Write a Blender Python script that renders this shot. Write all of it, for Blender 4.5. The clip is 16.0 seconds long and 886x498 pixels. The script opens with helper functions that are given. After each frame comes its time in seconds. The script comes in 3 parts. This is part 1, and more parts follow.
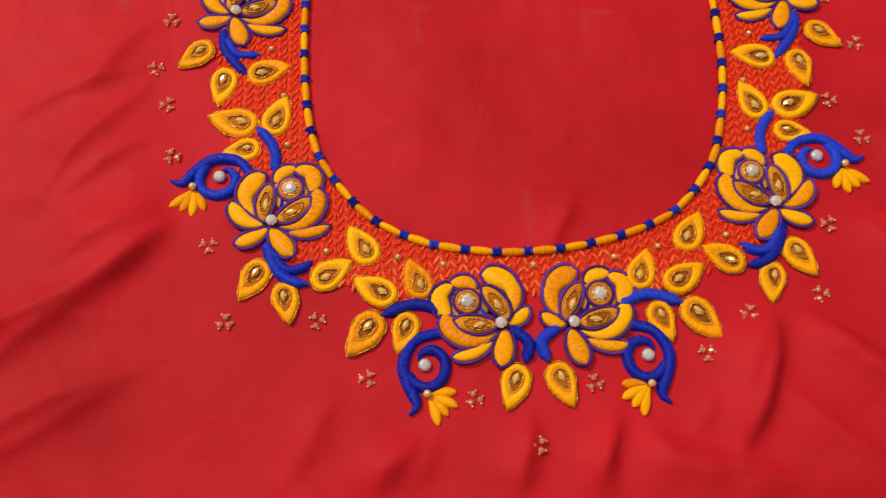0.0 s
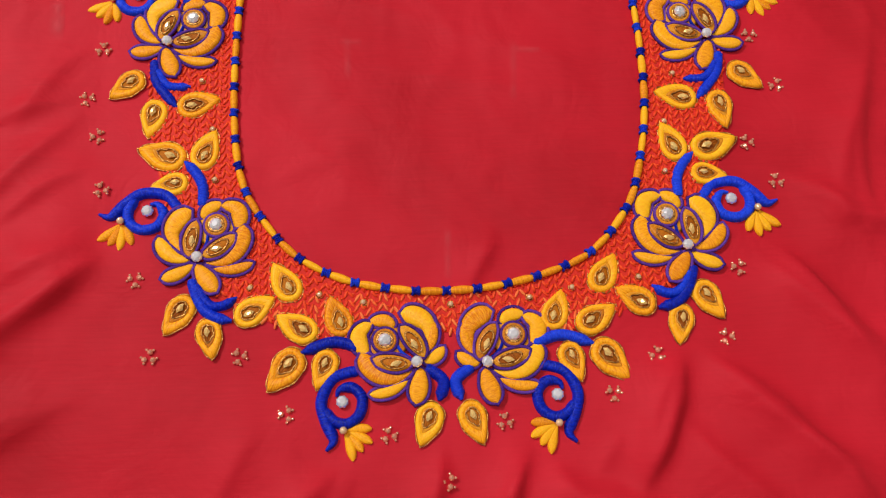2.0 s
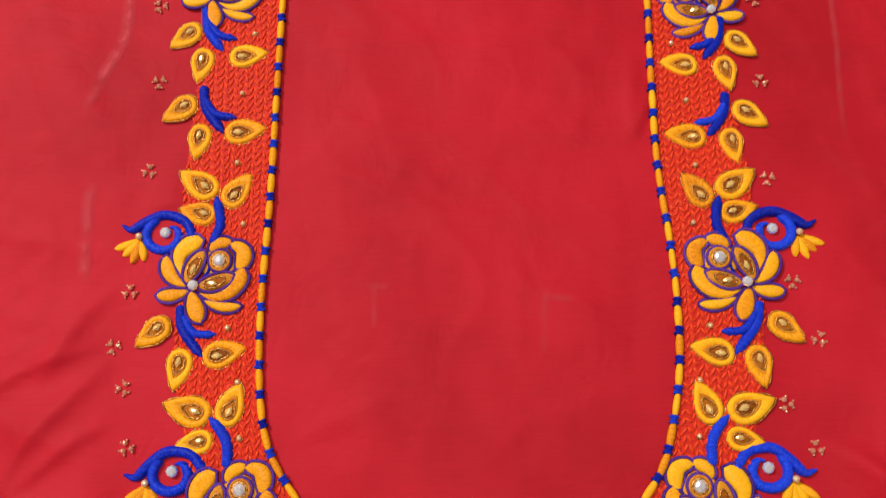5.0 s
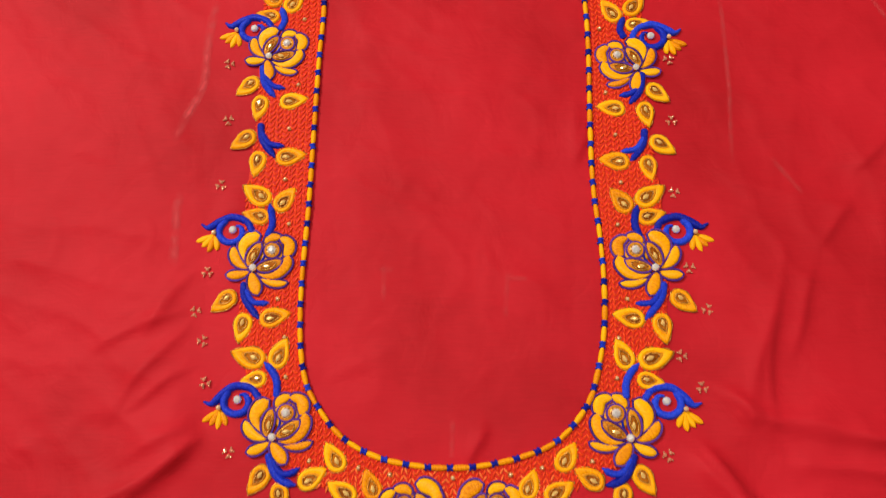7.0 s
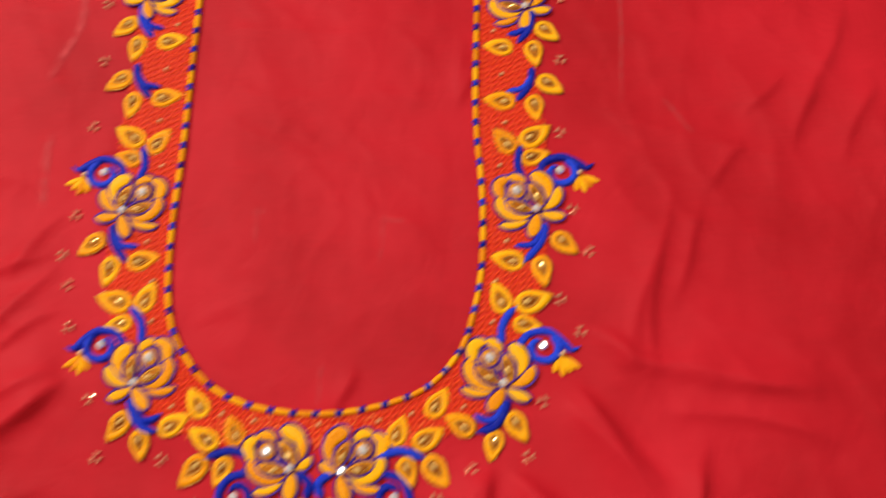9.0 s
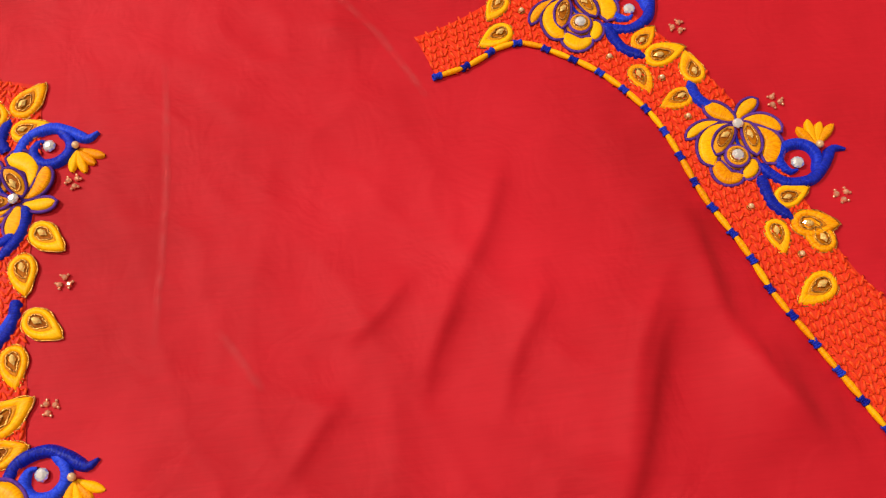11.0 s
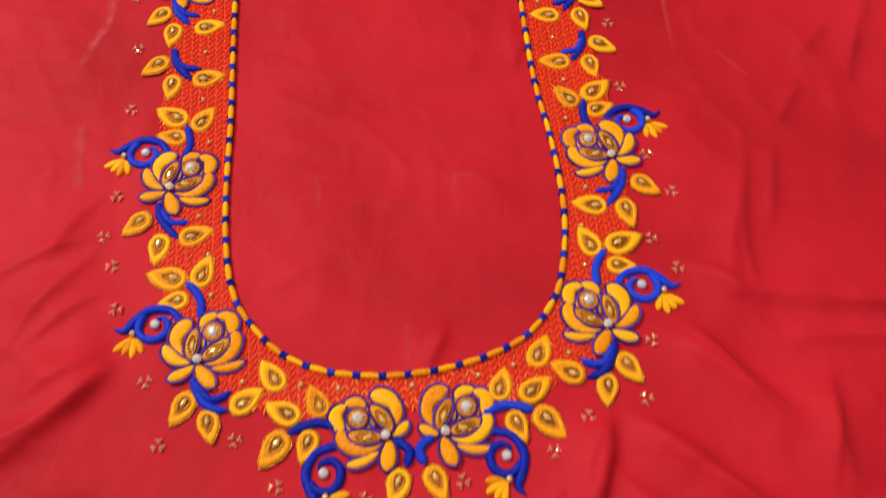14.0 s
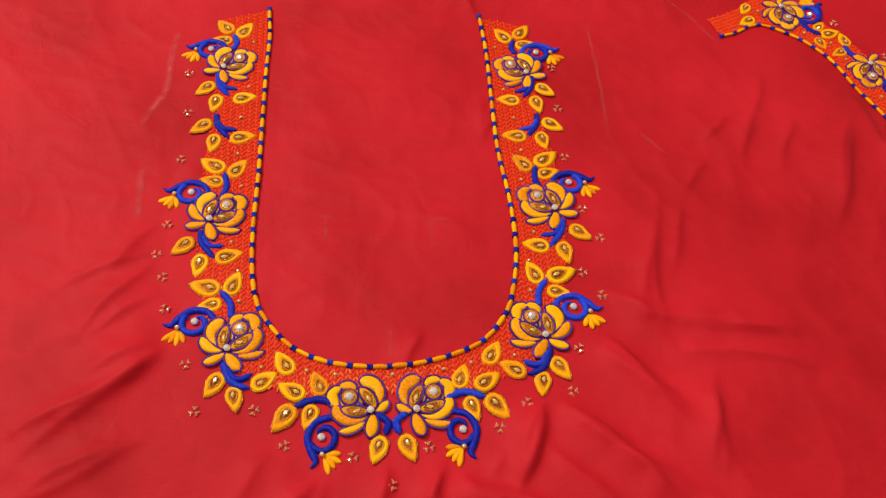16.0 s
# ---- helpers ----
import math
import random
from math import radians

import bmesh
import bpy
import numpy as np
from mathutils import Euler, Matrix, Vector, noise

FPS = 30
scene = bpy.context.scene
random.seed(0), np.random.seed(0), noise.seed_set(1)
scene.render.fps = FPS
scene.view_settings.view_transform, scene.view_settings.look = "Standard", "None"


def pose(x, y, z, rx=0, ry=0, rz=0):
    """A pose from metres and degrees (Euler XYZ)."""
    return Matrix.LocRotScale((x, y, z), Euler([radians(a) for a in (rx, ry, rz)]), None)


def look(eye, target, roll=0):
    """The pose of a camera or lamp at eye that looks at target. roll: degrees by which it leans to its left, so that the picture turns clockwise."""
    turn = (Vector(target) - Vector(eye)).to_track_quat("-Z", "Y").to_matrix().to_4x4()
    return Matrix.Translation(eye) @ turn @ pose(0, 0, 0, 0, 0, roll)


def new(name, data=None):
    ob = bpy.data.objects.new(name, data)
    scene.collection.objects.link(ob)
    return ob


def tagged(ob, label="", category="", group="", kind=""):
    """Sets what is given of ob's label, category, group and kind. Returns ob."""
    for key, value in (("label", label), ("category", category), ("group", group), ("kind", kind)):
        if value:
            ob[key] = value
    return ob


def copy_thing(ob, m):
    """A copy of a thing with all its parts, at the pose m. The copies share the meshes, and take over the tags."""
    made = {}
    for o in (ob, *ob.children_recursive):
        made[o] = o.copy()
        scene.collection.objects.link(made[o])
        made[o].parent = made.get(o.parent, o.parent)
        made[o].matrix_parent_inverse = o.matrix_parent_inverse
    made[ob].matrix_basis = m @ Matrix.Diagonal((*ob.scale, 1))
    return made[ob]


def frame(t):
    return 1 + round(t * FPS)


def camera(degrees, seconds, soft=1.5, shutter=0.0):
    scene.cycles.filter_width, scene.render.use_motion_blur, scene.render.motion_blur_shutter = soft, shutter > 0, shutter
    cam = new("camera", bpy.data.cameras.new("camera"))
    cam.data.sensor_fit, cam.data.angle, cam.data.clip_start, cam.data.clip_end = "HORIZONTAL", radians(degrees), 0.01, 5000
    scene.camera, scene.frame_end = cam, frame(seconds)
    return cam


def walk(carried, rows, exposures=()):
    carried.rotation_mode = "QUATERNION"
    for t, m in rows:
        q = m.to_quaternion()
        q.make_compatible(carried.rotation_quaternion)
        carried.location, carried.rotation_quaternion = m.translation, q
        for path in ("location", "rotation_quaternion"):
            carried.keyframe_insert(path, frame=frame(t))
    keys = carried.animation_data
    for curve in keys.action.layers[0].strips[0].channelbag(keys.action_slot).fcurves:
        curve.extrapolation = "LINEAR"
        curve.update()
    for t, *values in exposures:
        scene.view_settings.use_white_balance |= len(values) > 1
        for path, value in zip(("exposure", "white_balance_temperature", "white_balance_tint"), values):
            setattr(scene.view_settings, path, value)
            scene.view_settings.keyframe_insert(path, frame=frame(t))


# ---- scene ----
cam = camera(53.0, 16.0, soft=1.1, shutter=0.45)
# Seconds, stops, kelvin, tint.
EXPOSURES = [
    (0.0, 0.0, 6900, 10), (0.5, 0.0, 6850, 10), (0.9, 0.05, 5750, 12), (2.1, 0.08, 5750, 12), (2.5, 0.05, 6350, 11), (3.0, 0.12, 6900, 10),
    (4.0, 0.08, 6850, 10), (4.5, 0.10, 5800, 12), (7.0, 0.16, 6650, 10), (8.0, 0.16, 6300, 10), (8.5, 0.18, 6650, 10), (9.0, 0.18, 6600, 10),
    (9.5, 0.12, 6100, 11), (10.0, 0.22, 6150, 10), (12.3, 0.45, 7300, 10), (12.5, 0.45, 7200, 10), (13.0, 0.17, 5650, 12), (13.5, 0.17, 5700, 12),
    (14.0, 0.16, 6350, 10), (14.5, 0.14, 6700, 10), (15.0, 0.14, 6850, 10), (16.0, 0.14, 6850, 10),
]
PATH = [
    (0, (-0.047, -0.143, 0.356), (0.013, 0.535, -1.525), 2.4),
    (0.5, (-0.039, -0.14, 0.365), (0.047, 0.542, -1.513), 4.7),
    (1, (-0.032, -0.131, 0.368), (0.057, 0.505, -1.526), 6.0),
    (1.5, (-0.017, -0.122, 0.383), (0.06, 0.464, -1.528), 5.6),
    (2, (-0.017, -0.112, 0.379), (0.067, 0.462, -1.535), 6.4),
    (2.5, (-0.019, -0.103, 0.366), (0.072, 0.438, -1.557), 8.2),
    (3, (-0.023, -0.093, 0.367), (0.061, 0.436, -1.56), 8.1),
    (3.5, (-0.019, -0.062, 0.381), (0.012, 0.453, -1.551), 3.0),
    (4, (-0.011, -0.034, 0.384), (-0.022, 0.485, -1.547), -1.5),
    (4.5, (-0.004, -0.009, 0.386), (-0.034, 0.496, -1.549), -3.9),
    (4.7, (-0.008, 0.007, 0.392), (-0.021, 0.505, -1.545), -2.3),
    (5.75, (0.001, 0.024, 0.450), (-0.03, 0.564, -1.475), -3.8),
    (6.8, (0.008, -0.028, 0.535), (-0.042, 0.551, -1.379), -5.3),
    (7, (0.015, -0.037, 0.551), (-0.052, 0.508, -1.372), -7.2),
    (7.5, (0.014, -0.093, 0.559), (-0.03, 0.496, -1.352), -4.2),
    (8, (0.023, -0.113, 0.552), (-0.021, 0.467, -1.362), -4.3),
    (8.5, (0.034, -0.11, 0.543), (-0.024, 0.453, -1.376), -5.6),
    (9, (0.096, -0.067, 0.518), (0.011, 0.482, -1.404), -8.9),
    (9.2, (0.157, -0.026, 0.49), (0.012, 0.516, -1.429), -16.0),
    (9.3, (0.189, -0.012, 0.475), (0.009, 0.562, -1.432), -19.3),
    (9.5, (0.221, 0.028, 0.433), (0.095, 0.645, -1.465), -15.2),
    (9.8, (0.261, 0.067, 0.377), (0.161, 0.746, -1.502), -14.0),
    (10, (0.268, 0.068, 0.355), (0.245, 0.813, -1.501), -8.4),
    (10.2, (0.277, 0.075, 0.344), (0.274, 0.81, -1.516), -7.3),
    (11.25, (0.300, 0.069, 0.332), (0.322, 0.812, -1.524), -3.5),
    (12.3, (0.181, 0.012, 0.419), (0.231, 0.768, -1.433), 0.4),
    (12.5, (0.133, -0.002, 0.449), (0.163, 0.69, -1.427), -0.2),
    (12.7, (0.086, -0.011, 0.466), (0.112, 0.627, -1.43), 0.4),
    (12.8, (0.064, -0.025, 0.469), (0.112, 0.628, -1.42), 2.3),
    (13, (0.027, -0.056, 0.465), (0.108, 0.665, -1.398), 4.5),
    (13.5, (0.002, -0.108, 0.447), (0.105, 0.722, -1.37), 4.3),
    (14, (-0.004, -0.169, 0.443), (0.116, 0.728, -1.34), 2.1),
    (14.5, (-0.018, -0.233, 0.509), (0.126, 0.696, -1.257), 2.4),
    (15, (-0.022, -0.255, 0.544), (0.151, 0.821, -1.132), 3.5),
    (15.5, (-0.01, -0.263, 0.543), (0.142, 0.825, -1.128), 4.3),
    (16, (-0.011, -0.27, 0.55), (0.156, 0.788, -1.139), 5.5),
]
walk(cam, [(t, look(eye, target, roll)) for t, eye, target, roll in PATH], EXPOSURES)
LAMP_A, WATTS_A = (-1.6, 1.35, 2.45), 69.0
LAMP_B, WATTS_B = (0.1, 0.05, 2.5), 14.5

# ---- world, lamps, exposure ----
def make_world():
    w = bpy.data.worlds.new("room_air")
    scene.world = w
    w.use_nodes = True
    bg = w.node_tree.nodes["Background"]
    bg.inputs["Color"].default_value = (1.0, 0.96, 0.9, 1)
    bg.inputs["Strength"].default_value = 0.05


def area_lamp(name, eye, target, sx, sy, watts, colour):
    d = bpy.data.lights.new(name, "AREA")
    d.shape, d.size, d.size_y, d.energy, d.color = "RECTANGLE", sx, sy, watts, colour
    ob = new(name, d)
    ob.matrix_world = look(eye, target)
    return ob


make_world()
# Both lamps are added for key and overhead light; no source is seen.
area_lamp("added_key_light", LAMP_A, (0.0, 0.1, 0.0), 0.5, 0.5, WATTS_A, (1.0, 0.95, 0.88))
area_lamp("added_overhead_light", LAMP_B, (0.05, 0.1, 0.0), 0.2, 0.2, WATTS_B, (1.0, 0.93, 0.84))


# ---- materials ----
def material(name, colour, rough=0.6, metal=0.0, spec=0.5):
    m = bpy.data.materials.new(name)
    m.use_nodes = True
    p = m.node_tree.nodes["Principled BSDF"]
    p.inputs["Base Color"].default_value = (*colour, 1)
    p.inputs["Roughness"].default_value = rough
    p.inputs["Metallic"].default_value = metal
    p.inputs["Specular IOR Level"].default_value = spec
    return m, m.node_tree, p


def node(tree, kind, **inputs):
    n = tree.nodes.new(kind)
    for k, v in inputs.items():
        n.inputs[k.replace("_", " ")].default_value = v
    return n


def ramp(tree, fac, stops):
    n = tree.nodes.new("ShaderNodeValToRGB")
    while len(n.color_ramp.elements) < len(stops):
        n.color_ramp.elements.new(0.5)
    for e, (at, c) in zip(n.color_ramp.elements, stops):
        e.position, e.color = at, (*c, 1)
    tree.links.new(fac, n.inputs["Fac"])
    return n.outputs["Color"]


def bump(tree, p, height, strength, distance, under=None):
    b = node(tree, "ShaderNodeBump", Strength=strength, Distance=distance)
    tree.links.new(height, b.inputs["Height"])
    if under is not None:
        tree.links.new(under, b.inputs["Normal"])
    tree.links.new(b.outputs["Normal"], p.inputs["Normal"])
    return b.outputs["Normal"]


def silk_material(name, dark, mid, light):
    """Plain woven silk: soft blotches of tone, fine slubs along the weft, a weave too fine to count."""
    m, t, p = material(name, mid, 0.60, 0.0, 0.12)
    p.inputs["Sheen Weight"].default_value = 0.03
    p.inputs["Sheen Roughness"].default_value = 0.4
    p.inputs["Sheen Tint"].default_value = (1.0, 0.35, 0.35, 1)
    co = t.nodes.new("ShaderNodeTexCoord")
    big = node(t, "ShaderNodeTexNoise", Scale=7.0, Detail=4.0, Roughness=0.55)
    t.links.new(co.outputs["Object"], big.inputs["Vector"])
    stretch = node(t, "ShaderNodeMapping")
    stretch.inputs["Scale"].default_value = (60, 900, 60)
    t.links.new(co.outputs["Object"], stretch.inputs["Vector"])
    slub = node(t, "ShaderNodeTexNoise", Scale=1.0, Detail=3.0, Roughness=0.6)
    t.links.new(stretch.outputs["Vector"], slub.inputs["Vector"])
    mix = node(t, "ShaderNodeMath")
    mix.operation = "MULTIPLY_ADD"
    mix.inputs[1].default_value = 0.2
    t.links.new(slub.outputs["Fac"], mix.inputs[0])
    t.links.new(big.outputs["Fac"], mix.inputs[2])
    t.links.new(ramp(t, mix.outputs[0], [(0.40, dark), (0.6, mid), (0.85, light)]), p.inputs["Base Color"])
    n1 = bump(t, p, slub.outputs["Fac"], 0.10, 0.0004)
    fine = node(t, "ShaderNodeTexNoise", Scale=260.0, Detail=4.0, Roughness=0.65)
    t.links.new(co.outputs["Object"], fine.inputs["Vector"])
    n2 = bump(t, p, fine.outputs["Fac"], 0.12, 0.0006, n1)
    crush = node(t, "ShaderNodeTexNoise", Scale=38.0, Detail=3.0, Roughness=0.6, Distortion=0.6)
    t.links.new(co.outputs["Object"], crush.inputs["Vector"])
    bump(t, p, crush.outputs["Fac"], 0.22, 0.004, n2)
    return m


def thread_material(name, dark, mid, light, threads=46.0, rough=0.38, relief=0.5):
    """Satin-stitched rayon thread: single threads across the UV's length, each a little lighter or darker."""
    m, t, p = material(name, mid, rough, 0.0, 0.14)
    p.inputs["Anisotropic"].default_value = 0.75
    along = t.nodes.new("ShaderNodeTangent")
    along.direction_type = "UV_MAP"
    t.links.new(along.outputs["Tangent"], p.inputs["Tangent"])
    uv = t.nodes.new("ShaderNodeUVMap")
    mp = node(t, "ShaderNodeMapping")
    mp.inputs["Scale"].default_value = (threads, 2.2, 1)
    t.links.new(uv.outputs["UV"], mp.inputs["Vector"])
    n = node(t, "ShaderNodeTexNoise", Scale=1.0, Detail=2.0, Roughness=0.6)
    t.links.new(mp.outputs["Vector"], n.inputs["Vector"])
    # Random tone per piece: sheen that varies with thread direction, put into colour.
    info = t.nodes.new("ShaderNodeObjectInfo")
    add = node(t, "ShaderNodeMath")
    add.operation = "MULTIPLY_ADD"
    add.inputs[1].default_value = 0.42
    t.links.new(info.outputs["Random"], add.inputs[0])
    t.links.new(n.outputs["Fac"], add.inputs[2])
    t.links.new(ramp(t, add.outputs[0], [(0.40, dark), (0.68, mid), (1.0, light)]), p.inputs["Base Color"])
    bump(t, p, n.outputs["Fac"], relief, 0.0006)
    return m


def metal_thread_material(name, dark, light):
    """Twisted gilt thread."""
    m, t, p = material(name, light, 0.35, 0.6)
    co = t.nodes.new("ShaderNodeTexCoord")
    n = node(t, "ShaderNodeTexNoise", Scale=900.0, Detail=2.0)
    t.links.new(co.outputs["Object"], n.inputs["Vector"])
    t.links.new(ramp(t, n.outputs["Fac"], [(0.35, dark), (0.65, light)]), p.inputs["Base Color"])
    bump(t, p, n.outputs["Fac"], 0.6, 0.0005)
    return m


def plaster_material(name, colour):
    m, t, p = material(name, colour, 0.85)
    co = t.nodes.new("ShaderNodeTexCoord")
    n = node(t, "ShaderNodeTexNoise", Scale=6.0, Detail=6.0)
    t.links.new(co.outputs["Object"], n.inputs["Vector"])
    t.links.new(ramp(t, n.outputs["Fac"], [(0.3, [c * 0.9 for c in colour]), (0.7, colour)]), p.inputs["Base Color"])
    bump(t, p, n.outputs["Fac"], 0.2, 0.002)
    return m


SILK = silk_material("crimson_silk", (0.38, 0.0062, 0.012), (0.49, 0.0095, 0.019), (0.58, 0.013, 0.026))
YELLOW = thread_material("marigold_thread", (0.70, 0.19, 0.002), (0.95, 0.385, 0.003), (0.99, 0.52, 0.005), 46.0, 0.40)
AMBER = thread_material("amber_thread", (0.42, 0.115, 0.005), (0.64, 0.22, 0.007), (0.80, 0.35, 0.012), 40.0)
# Brown of the hearts takes in the shade between their gilt loops.
BROWN = thread_material("brown_thread_with_shade", (0.19, 0.040, 0.002), (0.38, 0.105, 0.002), (0.56, 0.18, 0.004), 30.0, 0.6)
BLUE = thread_material("royal_blue_thread", (0.004, 0.008, 0.22), (0.008, 0.024, 0.48), (0.022, 0.07, 0.78), 70.0, 0.38, 0.8)
PURPLE = thread_material("violet_blue_thread", (0.045, 0.012, 0.15), (0.085, 0.024, 0.23), (0.14, 0.048, 0.34), 60.0, 0.6)
ORANGE = thread_material("vermilion_thread", (0.72, 0.030, 0.007), (0.88, 0.085, 0.014), (0.96, 0.26, 0.06), 14.0, 0.42)
VERMILION = thread_material("vermilion_ground_thread", (0.54, 0.016, 0.007), (0.66, 0.028, 0.008), (0.74, 0.042, 0.010), 300.0, 0.55)
GILT = metal_thread_material("gilt_thread", (0.20, 0.06, 0.012), (0.78, 0.40, 0.07))
GOLD_BEAD, _, _ = material("gold_glass_bead", (1.0, 0.68, 0.22), 0.14, 0.45)
COPPER_BEAD, _, _ = material("copper_glass_bead", (0.88, 0.40, 0.25), 0.15, 0.6)
PEARL, _, _ = material("champagne_pearl", (0.80, 0.52, 0.28), 0.16, 0.3)
CRYSTAL, _, _ = material("foiled_crystal", (0.98, 0.98, 1.0), 0.07, 0.6, 1.0)


def chalk_material():
    m, t, p = material("worn_pink_chalk", (0.70, 0.085, 0.095), 0.9, 0.0, 0.1)
    uv, co = t.nodes.new("ShaderNodeUVMap"), t.nodes.new("ShaderNodeTexCoord")
    sep = t.nodes.new("ShaderNodeSeparateXYZ")
    t.links.new(uv.outputs["UV"], sep.inputs["Vector"])
    n = node(t, "ShaderNodeTexNoise", Scale=140.0, Detail=4.0)
    t.links.new(co.outputs["Object"], n.inputs["Vector"])
    worn = ramp(t, n.outputs["Fac"], [(0.35, (0.14, 0.14, 0.14)), (0.7, (0.68, 0.68, 0.68))])
    mul = node(t, "ShaderNodeMath")
    mul.operation = "MULTIPLY"
    t.links.new(sep.outputs["Y"], mul.inputs[0])
    t.links.new(worn, mul.inputs[1])
    t.links.new(mul.outputs[0], p.inputs["Alpha"])
    return m


CHALK = chalk_material()
WALL = plaster_material("warm_cream_plaster", (0.60, 0.56, 0.50))
FLOOR = plaster_material("grey_stone_floor", (0.42, 0.40, 0.37))


# ---- building helpers ----
def mesh_object(name, verts, faces, mat, uvs=None, smooth=True):
    me = bpy.data.meshes.new(name)
    me.from_pydata(verts, [], faces)
    if uvs is not None:
        layer = me.uv_layers.new(name="UVMap")
        loops = np.empty(len(me.loops), dtype=np.int32)
        me.loops.foreach_get("vertex_index", loops)
        layer.data.foreach_set("uv", np.asarray(uvs, dtype=np.float32)[loops].ravel())
    me.polygons.foreach_set("use_smooth", [smooth] * len(me.polygons))
    me.materials.append(mat)
    me.update()
    return new(name, me)


def part(name, geo, mat, parent, label="", smooth=True):
    ob = mesh_object(name, geo[0], geo[1], mat, geo[2] if len(geo) > 2 else None, smooth)
    ob.parent = parent
    if label:
        tagged(ob, label)
    return ob


def share(name, source, parent, m):
    """A further piece on the mesh of an earlier one."""
    ob = new(name, source.data)
    ob.parent = parent
    ob.matrix_basis = m
    return ob


def thing(name, label, category, group=""):
    return tagged(new(name), label, category, group)


def spline(points, n):
    """n + 1 points along a smooth curve through the given ones (Catmull-Rom), evenly spaced."""
    p = np.array(points, dtype=float)
    p = np.vstack([2 * p[0] - p[1], p, 2 * p[-1] - p[-2]])
    out = []
    for i in range(1, len(p) - 2):
        for t in np.linspace(0, 1, 24, endpoint=False):
            a, b, c, d = p[i - 1], p[i], p[i + 1], p[i + 2]
            out.append(0.5 * (2 * b + (c - a) * t + (2 * a - 5 * b + 4 * c - d) * t * t + (3 * b - a - 3 * c + d) * t ** 3))
    out.append(p[-2])
    out = np.array(out)
    run = np.concatenate([[0], np.cumsum(np.linalg.norm(np.diff(out, axis=0), axis=1))])
    at = np.linspace(0, run[-1], n + 1)
    return np.stack([np.interp(at, run, out[:, k]) for k in range(out.shape[1])], axis=1)


def bezier(a, b, c, n):
    t = np.linspace(0, 1, n + 1)[:, None]
    return (1 - t) ** 2 * np.array(a) + 2 * t * (1 - t) * np.array(b) + t * t * np.array(c)


def normals2(path):
    d = np.gradient(path[:, :2], axis=0)
    d /= np.maximum(np.linalg.norm(d, axis=1), 1e-9)[:, None]
    return d, np.stack([-d[:, 1], d[:, 0]], axis=1)


def satin(path, half, height, across=8, lift=0.0):
    """A padded satin-stitched strip along a flat path: half widths and crown heights per point."""
    n = len(path)
    _, side = normals2(path)
    v, uv, f = [], [], []
    for i in range(n):
        for j in range(across + 1):
            u = -1 + 2 * j / across
            p = path[i, :2] + side[i] * u * half[i]
            v.append((p[0], p[1], lift + height[i] * (1 - abs(u) ** 2.8) ** 0.55 - 0.0004 * (abs(u) > 0.99)))
            uv.append((i / (n - 1) + 0.02 * u * u, j / across))
    w = across + 1
    for i in range(n - 1):
        for j in range(across):
            f.append((i * w + j, (i + 1) * w + j, (i + 1) * w + j + 1, i * w + j + 1))
    return v, f, uv


def tube(path, radius, sides=6, closed=False):
    """A round thread along a path in space; radius a number or one per point."""
    path = np.asarray(path, dtype=float)
    n = len(path)
    r = np.broadcast_to(radius, n)
    d = np.roll(path, -1, 0) - np.roll(path, 1, 0) if closed else np.gradient(path, axis=0)
    d /= np.maximum(np.linalg.norm(d, axis=1), 1e-9)[:, None]
    side = np.cross(d, (0, 0, 1.0))
    side /= np.maximum(np.linalg.norm(side, axis=1), 1e-9)[:, None]
    up = np.cross(side, d)
    v, f, uv = [], [], []
    for i in range(n):
        for k in range(sides):
            a = 2 * math.pi * k / sides
            v.append(tuple(path[i] + r[i] * (math.cos(a) * side[i] + math.sin(a) * up[i])))
            uv.append((i / n, k / sides))
    for i in range(n if closed else n - 1):
        for k in range(sides):
            q = (i + 1) % n
            f.append((i * sides + k, i * sides + (k + 1) % sides, q * sides + (k + 1) % sides, q * sides + k))
    if not closed:
        f += [tuple(range(sides))[::-1], tuple((n - 1) * sides + k for k in range(sides))]
    return v, f, uv


def gem(radius, height, sides=8):
    """A flat-backed faceted stone: girdle, two rows of crown facets and a small table."""
    v, f = [], []
    rings = ((0.9, 0.0, 0), (1.0, 0.25, 0), (0.78, 0.72, 0.5), (0.42, 1.0, 0))
    for r, z, turn in rings:
        for k in range(sides):
            a = 2 * math.pi * (k + turn) / sides
            v.append((radius * r * math.cos(a), radius * r * math.sin(a), height * z))
    for k in range(sides):
        q = (k + 1) % sides
        f.append((k, q, sides + q, sides + k))
        f += [(sides + k, sides + q, 2 * sides + k), (sides + q, 2 * sides + q, 2 * sides + k)]
        f += [(2 * sides + k, 2 * sides + q, 3 * sides + q), (2 * sides + k, 3 * sides + q, 3 * sides + k)]
    f.append(tuple(3 * sides + k for k in range(sides)))
    return v, f


def ball(r, squash=1.0, rings=6, sides=10):
    v, f = [(0, 0, r * squash)], []
    for i in range(1, rings):
        a = math.pi * i / rings
        v += [(r * math.sin(a) * math.cos(2 * math.pi * k / sides), r * math.sin(a) * math.sin(2 * math.pi * k / sides), r * squash * math.cos(a)) for k in range(sides)]
    v.append((0, 0, -r * squash))
    last = len(v) - 1
    for k in range(sides):
        q = (k + 1) % sides
        f.append((0, 1 + k, 1 + q))
        for i in range(rings - 2):
            a = 1 + i * sides
            f.append((a + k, a + sides + k, a + sides + q, a + q))
        a = 1 + (rings - 2) * sides
        f.append((a + k, last, a + q))
    return [(x, y, z + r * squash) for x, y, z in v], f


